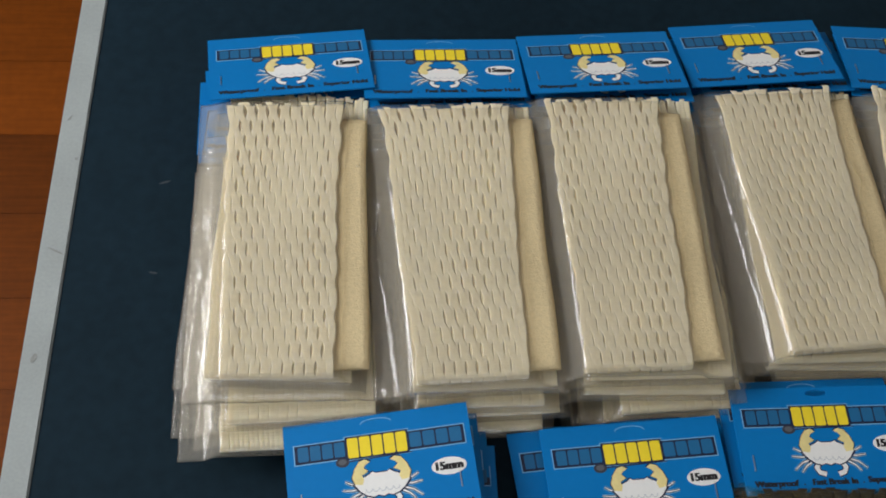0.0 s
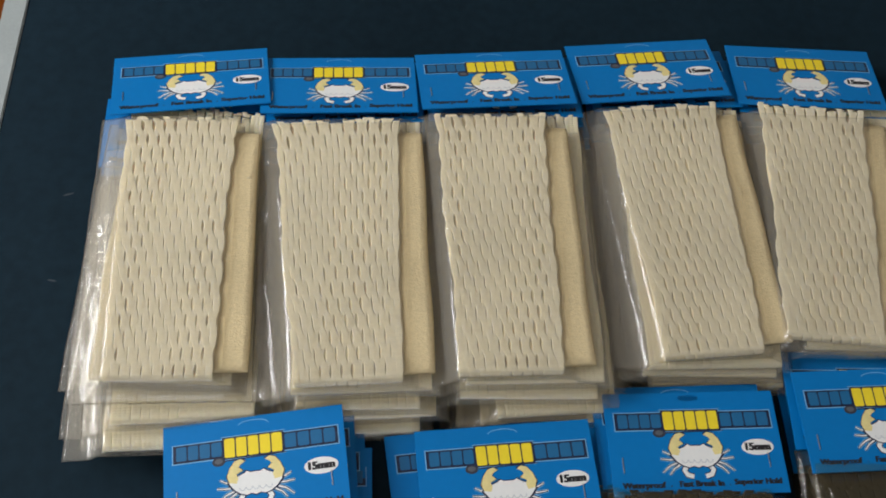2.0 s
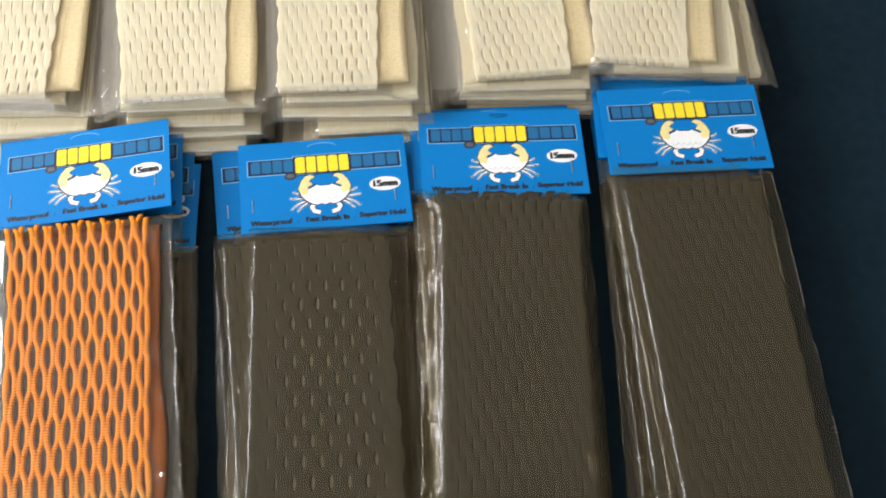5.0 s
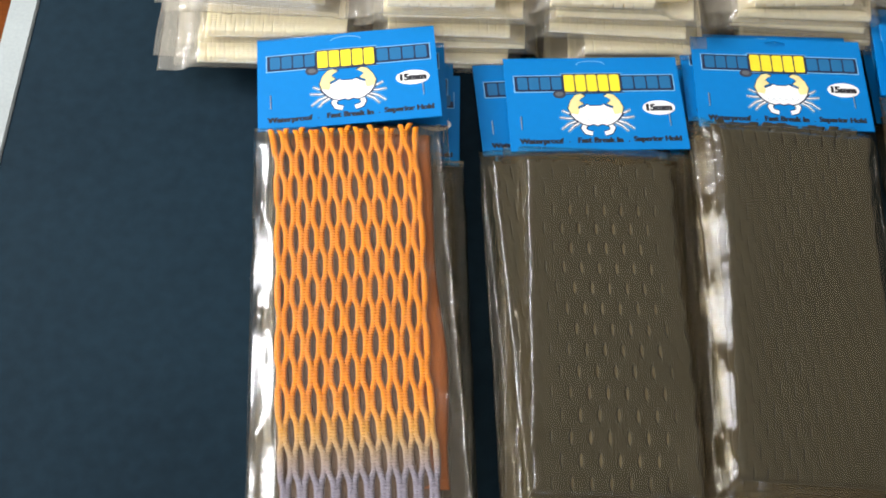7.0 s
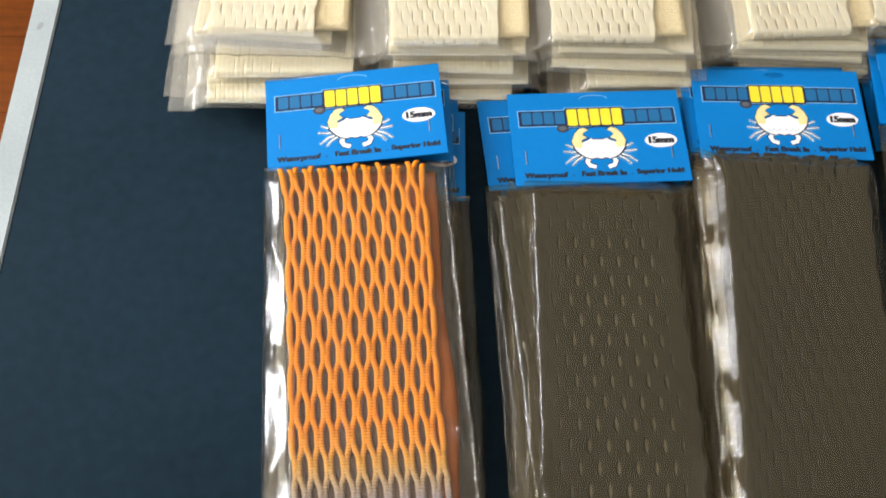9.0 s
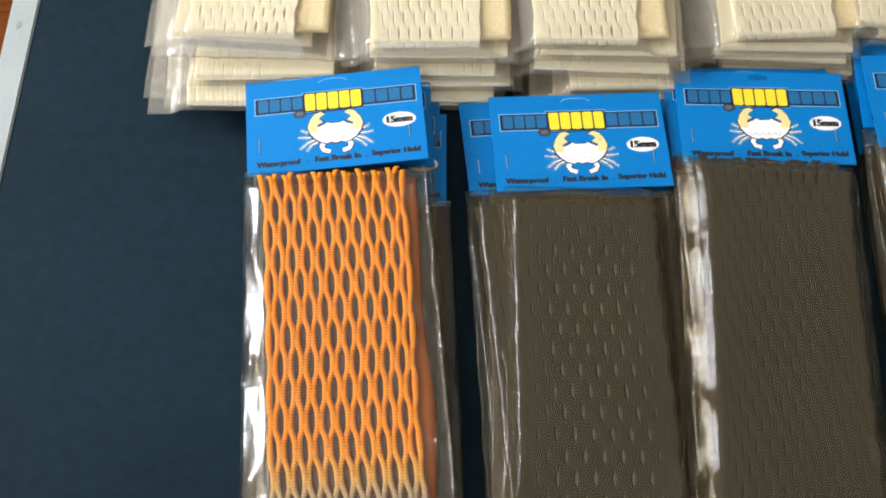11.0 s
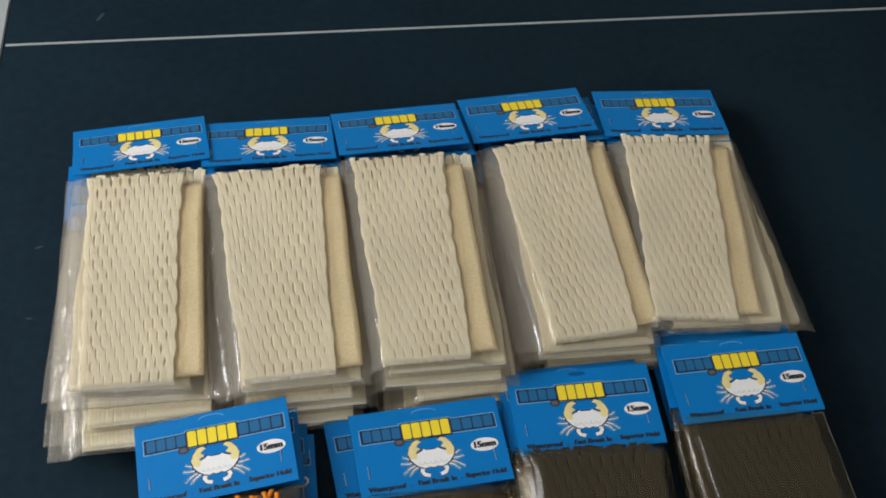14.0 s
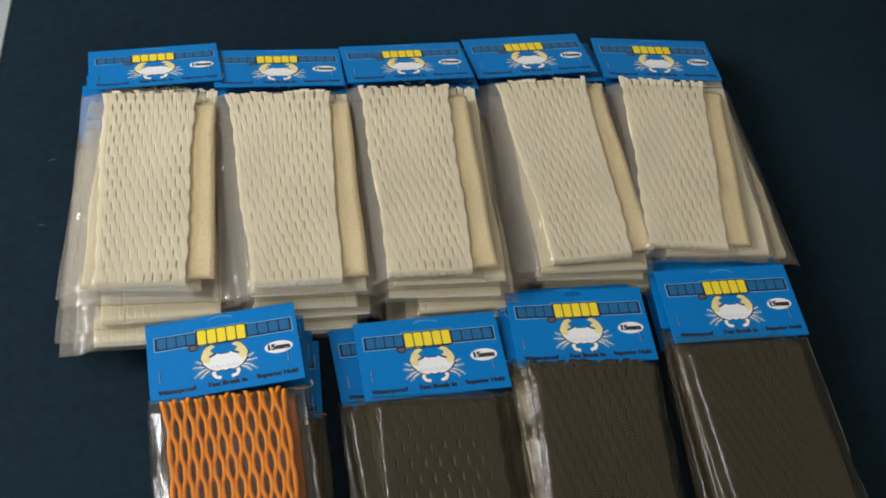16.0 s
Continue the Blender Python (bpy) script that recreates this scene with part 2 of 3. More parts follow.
def text_mesh(words, size, bold=0.0, heavy=0.0):
    cu = bpy.data.curves.new("words", "FONT")
    cu.body, cu.size, cu.extrude, cu.offset = words, size, 0.00004, bold
    cu.align_x, cu.align_y = "CENTER", "CENTER"
    ob = new("words", cu)
    bpy.context.view_layer.update()
    me = bpy.data.meshes.new_from_object(ob.evaluated_get(bpy.context.evaluated_depsgraph_get()))
    bpy.data.objects.remove(ob)
    me.materials.clear()
    if heavy:
        bm = bmesh.new()
        for dx in (-heavy, 0.0, heavy):
            a = len(bm.verts)
            bm.from_mesh(me)
            bm.verts.ensure_lookup_table()
            for v in bm.verts[a:]:
                v.co.x += dx
                v.co.z += dx * 0.02
        bm.to_mesh(me)
        bm.free()
    return me


# ---- room ----
X0, X1, Y0, Y1, HIGH = -1.6, 3.6, -2.0, 3.2, 2.6


def wall(name, bm, mat=M_WALL):
    return tagged(part(name, bm, mat), name.replace("_", " ") + ", plain pale painted plaster", "wall", kind="structure")


def holed_wall(name, axis, place, thick, a0, a1, w0, w1, z0, z1):
    """A wall across axis at place, from a0 to a1, with one window opening w0..w1, z0..z1 through it."""
    pieces = []
    for p, q, lo, hi in ((a0, w0, 0, HIGH), (w1, a1, 0, HIGH), (w0, w1, 0, z0), (w0, w1, z1, HIGH)):
        if axis == "x":
            pieces.append(box(thick, q - p, hi - lo, place, (p + q) / 2, (lo + hi) / 2))
        else:
            pieces.append(box(q - p, thick, hi - lo, (p + q) / 2, place, (lo + hi) / 2))
    return wall(name, joined(pieces))


holed_wall("wall_west", "x", X0 - 0.06, 0.12, Y0, Y1, -0.4, 1.4, 1.1, 2.4)
holed_wall("wall_south", "y", Y0 - 0.06, 0.12, X0, X1, -1.1, 0.7, 1.3, 2.4)
wall("wall_east", box(0.12, Y1 - Y0, HIGH, X1 + 0.06, (Y0 + Y1) / 2, HIGH / 2))
wall("wall_north", box(X1 - X0, 0.12, HIGH, (X0 + X1) / 2, Y1 + 0.06, HIGH / 2))
tagged(part("ceiling", box(X1 - X0, Y1 - Y0, 0.1, (X0 + X1) / 2, (Y0 + Y1) / 2, HIGH + 0.05), M_CEIL), "flat white painted ceiling", "ceiling", kind="structure")


def window(name, m, w, h):
    root = tagged(new(name), "white framed window out of view, letting in daylight", "window", kind="structure")
    root.matrix_world = m
    for x in (-w / 2 + 0.03, 0, w / 2 - 0.03):
        part("window_frame", box(0.05, 0.06, h - 0.004, x, 0, 0, 0.004), M_FRAME, root)
    for z in (-h / 2 + 0.03, h / 2 - 0.03):
        part("window_frame", box(w - 0.12, 0.056, 0.05, 0, 0, z, 0.004), M_FRAME, root)
    for x in (-w / 4, w / 4):
        p = part("pane", box(w / 2 - 0.06, 0.004, h - 0.11, x, 0, 0), M_GLASS, root)
        p.visible_shadow = False
    return root


window("window_1", pose(X0 - 0.07, 0.5, 1.75, 0, 0, 90), 1.8, 1.3)
# added to go with the rear fill lamp, no such window known
window("added_rear_window", pose(-0.2, Y0 - 0.07, 1.85), 1.8, 1.1)

# ---- table: end line at the left, thin centre line at the far side ----
table = tagged(new("table_tennis_table"), "dark blue-black table tennis table with scuffed white end line", "table")
table.matrix_world = pose(-0.1512, 0.1, 0, 0, 0, -1.9)
LEN, NEAR, FAR = 2.74, -0.445, 1.08
top = part("tabletop", box(LEN - 0.018, FAR - NEAR, 0.022, LEN / 2 - 0.009, (NEAR + FAR) / 2, TOP - 0.011, 0.0015), M_TABLE, table)
part("end_line", box(0.0190, FAR - NEAR, 0.0222, -0.0095, (NEAR + FAR) / 2, TOP - 0.0109, 0.0012), M_LINE, table, "scuffed white painted end line")
part("centre_line", box(LEN - 0.03, 0.0028, 0.0006, LEN / 2 - 0.012, 0.0, TOP + 0.0002), M_LINE, table, "thin white centre line", pose(0.0, 0.347, 0, 0, 0, 2.1))
for sx, sy, sa, sl, sw in ((0.0605, 0.1025, 20, 0.004, 0.0009), (0.0600, 0.030, -10, 0.003, 0.0008), (0.090, 0.385, 60, 0.007, 0.0015), (0.09, -0.09, 30, 0.002, 0.001)):
    part("scuff", flat_shape(ellipse(0, 0, sl, sw, 14), 0.00015), M_SCUFF, table, "faint pale scuff", pose(sx, sy, TOP, 0, 0, sa))
for sx, sy, sa, sl, sw in ((-0.008, 0.045, -25, 0.006, 0.0006), (-0.0105, -0.035, 70, 0.0035, 0.0016), (-0.004, 0.12, 10, 0.001, 0.001), (-0.013, 0.155, 60, 0.003, 0.0005)):
    part("scuff", flat_shape(ellipse(0, 0, sl, sw, 14), 0.0004), M_SMUDGE, table, "grey scuff on the white line", pose(sx, sy, TOP, 0, 0, sa))
part("apron", box(LEN - 0.2, 0.03, 0.06, LEN / 2, NEAR + 0.12, TOP - 0.053), M_STEEL, table)
part("apron", box(LEN - 0.2, 0.03, 0.06, LEN / 2, FAR - 0.12, TOP - 0.053), M_STEEL, table)
for lx in (0.35, LEN - 0.35):
    for ly in (NEAR + 0.12, FAR - 0.12):
        part("leg", box(0.04, 0.04, TOP - 0.083, lx, ly, (TOP - 0.083) / 2, 0.003), M_STEEL, table)

# ---- header card and its print, shared by all packs ----
CW, CH = 0.1155, 0.0715


def card_body(punched):
    bm = bmesh.new()
    nx, ny = 16, 10
    grid = [[bm.verts.new((-CW / 2 + CW * i / nx, -CH + CH * j / ny, 0)) for i in range(nx + 1)] for j in range(ny + 1)]
    for j in range(ny):
        for i in range(nx):
            if punched and j == ny - 1 and i in (7, 8):
                continue
            bm.faces.new((grid[j][i], grid[j][i + 1], grid[j + 1][i + 1], grid[j + 1][i]))
    # punched hanging slot near the top edge
    if punched:
        slot(bm, grid, ny)
    bmesh.ops.recalc_face_normals(bm, faces=bm.faces[:])
    if sum(fc.normal.z for fc in bm.faces) < 0:
        bmesh.ops.reverse_faces(bm, faces=bm.faces[:])
    geom = bmesh.ops.extrude_face_region(bm, geom=bm.faces[:])["geom"]
    for v in geom:
        if isinstance(v, bmesh.types.BMVert):
            v.co.z += 0.0009
    bmesh.ops.recalc_face_normals(bm, faces=bm.faces[:])
    return mesh_of("header_card", bm)


def slot(bm, grid, ny):
    a, b, c, d = grid[ny - 1][7], grid[ny - 1][9], grid[ny][9], grid[ny][7]
    e, f = grid[ny - 1][8], grid[ny][8]
    y0, y1 = -0.0052, -0.0030
    s = [bm.verts.new(p) for p in ((-0.0068, y0, 0), (0, y0 - 0.0012, 0), (0.0068, y0, 0), (0.0068, y1, 0), (0, y1 + 0.0014, 0), (-0.0068, y1, 0))]
    for q in ((a, e, s[1], s[0]), (e, b, s[2], s[1]), (b, c, s[3], s[2]), (c, f, s[4], s[3]), (f, d, s[5], s[4]), (d, a, s[0], s[5])):
        bm.faces.new(q)


ZC = 0.0009


def bar(x0, x1, y0, y1, thick, skew=0.0):
    return flat_shape([(x0, y0), (x1, y0), (x1 + skew, y1), (x0 + skew, y1)], thick)


T0, T1 = -0.0232, -0.0142
PRINT = []


def ink(name, me, mat, x=0.0, y=0.0, z=ZC):
    if isinstance(me, bmesh.types.BMesh):
        me = mesh_of(name, me)
    me.materials.append(mat)
    PRINT.append((name, me, pose(x, y - 0.0014, z)))


ink("title_border", bar(-0.0522, 0.0542, T0 - 0.0024, T1 + 0.0020, 0.00008), M_TAB)
ink("title_border", bar(-0.0208, 0.0196, T0 - 0.0036, T1 + 0.0036, 0.00007), M_TAB)
ink("title_band", bar(-0.0515, 0.0535, T0 - 0.0017, T1 + 0.0013, 0.00015), M_NAVY)
ink("title_band", bar(-0.0202, 0.0190, T0 - 0.0030, T1 + 0.0030, 0.00014), M_NAVY)
for x0, x1, n, mat, grow in ((-0.0500, -0.0202, 4, M_SKYINK, 0.0003), (-0.0194, 0.0182, 5, M_YELLOW, 0.0020), (0.0190, 0.0522, 4, M_SKYINK, 0.0003)):
    w = (x1 - x0) / n
    for i in range(n):
        a, c = x0 + w * i + w * 0.06, x0 + w * (i + 1) - w * 0.06
        ink("title_block", flat_shape([(a + 0.0006, T0 - grow), (c - 0.0006, T0 - grow), (c, T0 - grow + 0.0008), (c, T1 + grow - 0.0008), (c - 0.0006, T1 + grow), (a + 0.0006, T1 + grow), (a, T1 + grow - 0.0008), (a, T0 - grow + 0.0008)], 0.00022), mat)
ink("size_oval", flat_shape(ellipse(0.0415, -0.0385, 0.0108, 0.0056), 0.00010), M_WHITE)
ink("size_text", text_mesh("15mm", 0.0070, 0.00022, 0.00034), M_BLACK, 0.0412, -0.0385, ZC + 0.00018)
# emblem in plain shapes: pole with a dark head, two broad arcs, a pale shell, thin strokes at its sides
ink("emblem_bar", flat_shape(stroke([(-0.021, -0.0272), (0.0205, -0.0262)], 0.0009, 0.0006), 0.00010), M_NAVY)
ink("emblem_knob", flat_shape(ellipse(-0.0228, -0.0272, 0.0042, 0.0031), 0.00012), M_GREYINK)
ink("emblem_knob", flat_shape(ellipse(-0.0228, -0.0270, 0.0026, 0.0018), 0.00016), M_MIDGREY)
for side in (-1, 1):
    for leg in ([(0.0130, -0.0430), (0.0185, -0.0420), (0.0225, -0.0398)], [(0.0125, -0.0455), (0.0185, -0.0460), (0.0245, -0.0452)],
                [(0.0120, -0.0475), (0.0185, -0.0500), (0.0238, -0.0545)], [(0.0110, -0.0490), (0.0160, -0.0520), (0.0195, -0.0562)]):
        leg = [(side * x, y) for x, y in leg]
        ink("emblem_halo", flat_shape(stroke(leg, 0.0036, 0.0022), 0.00008), M_TAB)
        ink("emblem_stroke", flat_shape(stroke(leg, 0.0026, 0.0013), 0.00012), M_NAVY)
        ink("emblem_stroke", flat_shape(stroke(leg, 0.0014, 0.0004), 0.00016), M_WHITE)
    arc = [(side * x, y) for x, y in ((0.0062, -0.0290), (0.0090, -0.0272), (0.0128, -0.0283), (0.0160, -0.0325), (0.0180, -0.0380), (0.0165, -0.0424), (0.0120, -0.0432),
                                      (0.0108, -0.0400), (0.0118, -0.0372), (0.0078, -0.0350), (0.0105, -0.0325), (0.0090, -0.0306))]
    mid = (side * 0.0128, -0.0350)
    ink("emblem_edge", flat_shape([(mid[0] + (x - mid[0]) * 1.13, mid[1] + (y - mid[1]) * 1.10) for x, y in arc], 0.00013), M_NAVY)
    ink("emblem_arc", flat_shape(arc, 0.00028), M_PALE)
    foot = [(side * 0.0075, -0.0500), (side * 0.0096, -0.0535), (side * 0.0080, -0.0565), (side * 0.0040, -0.0578)]
    ink("emblem_edge", flat_shape(stroke(foot, 0.0046, 0.0044), 0.00012), M_NAVY)
    ink("emblem_stroke", flat_shape(stroke(foot, 0.0032, 0.0030), 0.00018), M_WHITE)


def shell(g):
    top = [(0.0175, -0.0428), (0.0130, -0.0392), (0.0075, -0.0368), (0.0055, -0.0352), (0.0035, -0.0364), (-0.0035, -0.0364), (-0.0055, -0.0352), (-0.0075, -0.0368), (-0.0130, -0.0392), (-0.0175, -0.0428)]
    low = [(-0.0140, -0.0475), (-0.0100, -0.0505), (-0.0060, -0.0518), (-0.0030, -0.0508), (0.0, -0.0520), (0.0030, -0.0508), (0.0060, -0.0518), (0.0100, -0.0505), (0.0140, -0.0475)]
    return [(x * g, -0.0440 + (y + 0.0440) * g) for x, y in top + low]


ink("emblem_edge", flat_shape(shell(1.05), 0.00020), M_NAVY)
ink("emblem_shell", flat_shape(shell(0.96), 0.00025), M_WHITE)
for i in range(5):
    ink("emblem_scallop", flat_shape(stroke(ellipse(-0.0084 + 0.0042 * i, -0.0462, 0.0019, 0.0022, 8, 180, 360), 0.0005, 0.0005), 0.00030), M_SHADE)
ink("slogan", text_mesh("Waterproof", 0.0056, 0.00012, 0.00030), M_BLACK, -0.0375, -0.0630, ZC + 0.00006)
ink("slogan", text_mesh("Fast Break In", 0.0056, 0.00012, 0.00030), M_BLACK, 0.0005, -0.0627, ZC + 0.00006)
ink("slogan", text_mesh("Superior Hold", 0.0054, 0.00012, 0.00030), M_BLACK, 0.0378, -0.0622, ZC + 0.00006)
for x in (-0.0195, 0.0190):
    ink("slogan_dot", flat_shape(ellipse(x, -0.0637, 0.0005, 0.0005), 0.0001), M_BLACK)
ink("staple", box(0.0006, 0.0105, 0.0005, 0, 0, 0.0002, 0.0001), M_STAPLE, -0.0495, -0.0490)
ink("staple", box(0.0006, 0.0105, 0.0005, 0, 0, 0.0002, 0.0001), M_STAPLE, 0.0475, -0.0475)
TAB = mesh_of("hang_tab", flat_shape(stroke(ellipse(0, -0.0055, 0.0095, 0.0030, 12, 180, 0), 0.0005, 0.0005), 0.00006))
TAB.materials.append(M_TAB)
CARD, CARD_OPEN = card_body(False), card_body(True)
CARD.materials.append(M_CARD)
CARD_OPEN.materials.append(M_CARD)

# ---- nets, folded fabric and film ----


def net_mesh(w0, w1, length, cords, period, cord, fold, seed, hole, wob=0.0006, lift=0.0005, flat=0.09, dots=False, sharp=1.25):
    """A knitted diamond net of upright cords that sway together and apart; its lower end turns down over a fold."""
    rng = random.Random(seed)
    ph = [rng.uniform(0, 6.28) for _ in range(6)]
    turn = math.pi * fold / 2
    steps = int((length + turn) / (period / 12)) + 1
    verts, faces, sides = [], [], 6
    for c in range(cords):
        sign = 1 if c % 2 else -1
        rag = rng.uniform(-0.0022, 0.0022)
        for i in range(steps + 1):
            s = rag + (length + turn - rag) * i / steps
            k = min(max(s / length, 0), 1)
            w = (w0 + (w1 - w0) * k) * (1 + 0.05 * math.exp(-k / 0.03))
            pitch = w / cords
            edge = (c + 0.5) / cords - 0.5
            open_ = hole
            if dots:
                open_ -= 0.0016 * min(1, max(0, (abs(edge - 0.04) - 0.28) / 0.12) + max(0, (0.16 - k) / 0.10))
            else:
                loose = 1.0 if hole < 0.002 else 0.35
                open_ += 0.0016 * math.exp(-k / 0.05) + loose * (0.0006 * math.sin(7 * edge + ph[4] + 3 * k) - 0.0003 + 0.0004 * math.sin(23 * edge + 9 * k + ph[5]))
            amp = max(open_ - pitch + cord, 0) / 2
            f = max(-1, min(1, sharp * math.sin(2 * math.pi * s / period)))
            edge = (c + 0.5) / cords - 0.5
            bow = wob * (math.sin(9 * k + ph[0]) + 0.3 * math.sin(17 * k + ph[1])) + wob * 0.4 * math.sin(11 * k + ph[2] + 5 * edge)
            x = edge * w + sign * amp * f * (0 if c in (0, cords - 1) and f * sign * edge > 0 else 1) + bow
            if s <= length:
                y, z, ny, nz = -s, 0.0, 0.0, 1.0
            else:
                a = (s - length) / (fold / 2)
                y, z = -length - fold / 2 * math.sin(a), -fold / 2 * (1 - math.cos(a))
                ny, nz = -math.sin(a), math.cos(a)
            z += lift * math.cos(2 * math.pi * s / period) * sign * 0.5 + 0.00015 * math.sin(11 * k + ph[3] + 4 * edge)
            half = cord * (0.5 - 0.06 * abs(math.cos(2 * math.pi * s / period)))
            for q in range(sides):
                g = 2 * math.pi * q / sides
                up = flat * cord * math.sin(g)
                wide = math.cos(g)
                if flat < 0.1:      # a flat strap with narrow rounded edges
                    wide = math.copysign(abs(wide) ** 0.40, wide)
                verts.append((x + half * wide, y + ny * up, z + nz * up))
            if i:
                b0 = len(verts) - 2 * sides
                for q in range(sides):
                    r = (q + 1) % sides
                    faces.append((b0 + q, b0 + r, b0 + sides + r, b0 + sides + q))
    return raw_mesh("net", verts, faces, True)


def fold_mesh(w0, w1, length, thick, seed, wave=1.0):
    """The folded layers under the net: a soft slab with rounded sides and a rounded lower fold."""
    rng = random.Random(seed)
    ph = [rng.uniform(0, 6.28) for _ in range(4)]
    ny, ns = 36, 16
    verts, faces = [], []
    for j in range(ny + 1):
        k = j / ny
        w = (w0 + (w1 - w0) * k) / 2 + 0.0008 * wave * math.sin(13 * k + ph[0])
        bow = 0.0012 * wave * math.sin(9 * k + ph[1])
        t = thick * (0.30 + 0.70 * min(1, math.sin(min(k * 8, 1.57)))) * (1 if k < 0.97 else 0.8)
        for i in range(ns):
            a = 2 * math.pi * i / ns
            cx, cz = math.cos(a), math.sin(a)
            x = math.copysign(abs(cx) ** 0.35, cx) * w
            z = math.copysign(abs(cz) ** 0.4, cz) * t / 2 - thick / 2
            verts.append((x + bow, -length * k + 0.001 * math.sin(60 * x + ph[2]), z))
        if j:
            b0 = len(verts) - 2 * ns
            for i in range(ns):
                r = (i + 1) % ns
                faces.append((b0 + i, b0 + r, b0 + ns + r, b0 + ns + i))
    faces.append(tuple(range(ns))[::-1])
    faces.append(tuple(range(ny * ns, ny * ns + ns)))
    return raw_mesh("folded_fabric", verts, faces, True)


def bag_mesh(bw0, bw1, y0, length, left0, right0, left1, right1, net_end, thick, z0, droop, seed, crease, crumples=(), fall=0.010):
    """A flat plastic bag: a front sheet that lies over the net and falls to the margins, and a back sheet, joined all round."""
    rng = random.Random(seed)
    off = Vector((rng.uniform(0, 50), rng.uniform(0, 50), 0))
    nx, ny = 56, 90
    verts, faces = [], []

    def ease(v):
        v = min(max(v, 0), 1)
        return v * v * (3 - 2 * v)

    for layer in (0, 1):
        for j in range(ny + 1):
            k = j / ny
            y = y0 - (length + y0) * k
            half = (bw0 + (bw1 - bw0) * k) / 2
            for i in range(nx + 1):
                u = 2 * i / nx - 1
                x = u * half
                nk = min(max((-y - 0.07) / 0.23, 0), 1)
                lo, hi = left0 + (left1 - left0) * nk, right0 + (right1 - right0) * nk
                out = max(lo - x, x - hi, 0, (-y - net_end))
                on = 1 - (0.35 * ease(out / fall) + 0.65 * min(out / fall, 1))
                rise = ease((y0 - y + 0.002) / 0.016)
                z = 0.0012 + (thick + 0.0008) * on * (0.12 + 0.88 * rise) + z0 * (1 - rise)
                z -= droop * ease(out / 0.02)
                p = Vector((x, y, 0))
                w1_ = noise.noise(Vector((x * 150 + y * 18, y * 20, seed)) + off)
                w2_ = noise.noise(Vector((x * 330 - y * 90, y * 110, seed * 2.0)) + off)
                w3_ = noise.noise(Vector((x * 45, y * 45, seed * 3.0)) + off)
                z += (crease * (1 - on) * (1.2 * w1_ + 0.35 * w2_) + crease * 0.20 * (w3_ + w1_) * on) * min(1, 6 * (1 - abs(u)) + 0.15)
                for cx, cy, cr, ca in crumples:
                    d = math.hypot(x - cx, (y - cy) * 0.45) / cr
                    if d < 1:
                        z += ca * (1 - d) ** 2 * (1 + 0.8 * noise.noise(Vector((x * 300, y * 120, seed + 7))))
                x += 0.0010 * noise.noise(Vector((y * 30, u * 2, seed))) * abs(u)
                if layer:
                    z = min(z - 0.0003, 0.0003 - droop * ease(out / 0.02)) if abs(u) < 0.999 and 0 < j < ny else z
                verts.append((x, y, z))
    row, size = nx + 1, (nx + 1) * (ny + 1)
    for layer in (0, 1):
        for j in range(ny):
            for i in range(nx):
                a = layer * size + j * row + i
                q = (a, a + row, a + row + 1, a + 1)
                faces.append(q if not layer else q[::-1])
    me = raw_mesh("bag", verts, faces, True)
    bm = bmesh.new()
    bm.from_mesh(me)
    bmesh.ops.remove_doubles(bm, verts=bm.verts[:], dist=0.00001)
    bm.to_mesh(me)
    bm.free()
    return me


CACHE = {}


def part_cache_inner():
    me = fold_mesh(0.088, 0.090, 0.225, 0.004, 77)
    me.materials.append(M_RUST)
    return me


WORDS = {
    "white": ("cream knitted net in a clear bag with blue header card", M_CREAM, M_CREAMIN),
    "orange": ("orange net fading to grey in clear bag with blue card", M_ORANGE, M_ORANGEIN),
    "holes": ("dark brown net with small holes in clear bag, blue card", M_BROWN, M_BROWNIN),
    "brown": ("dark brown tightly knitted net in clear bag, blue card", M_BROWN, M_DARKIN),
}


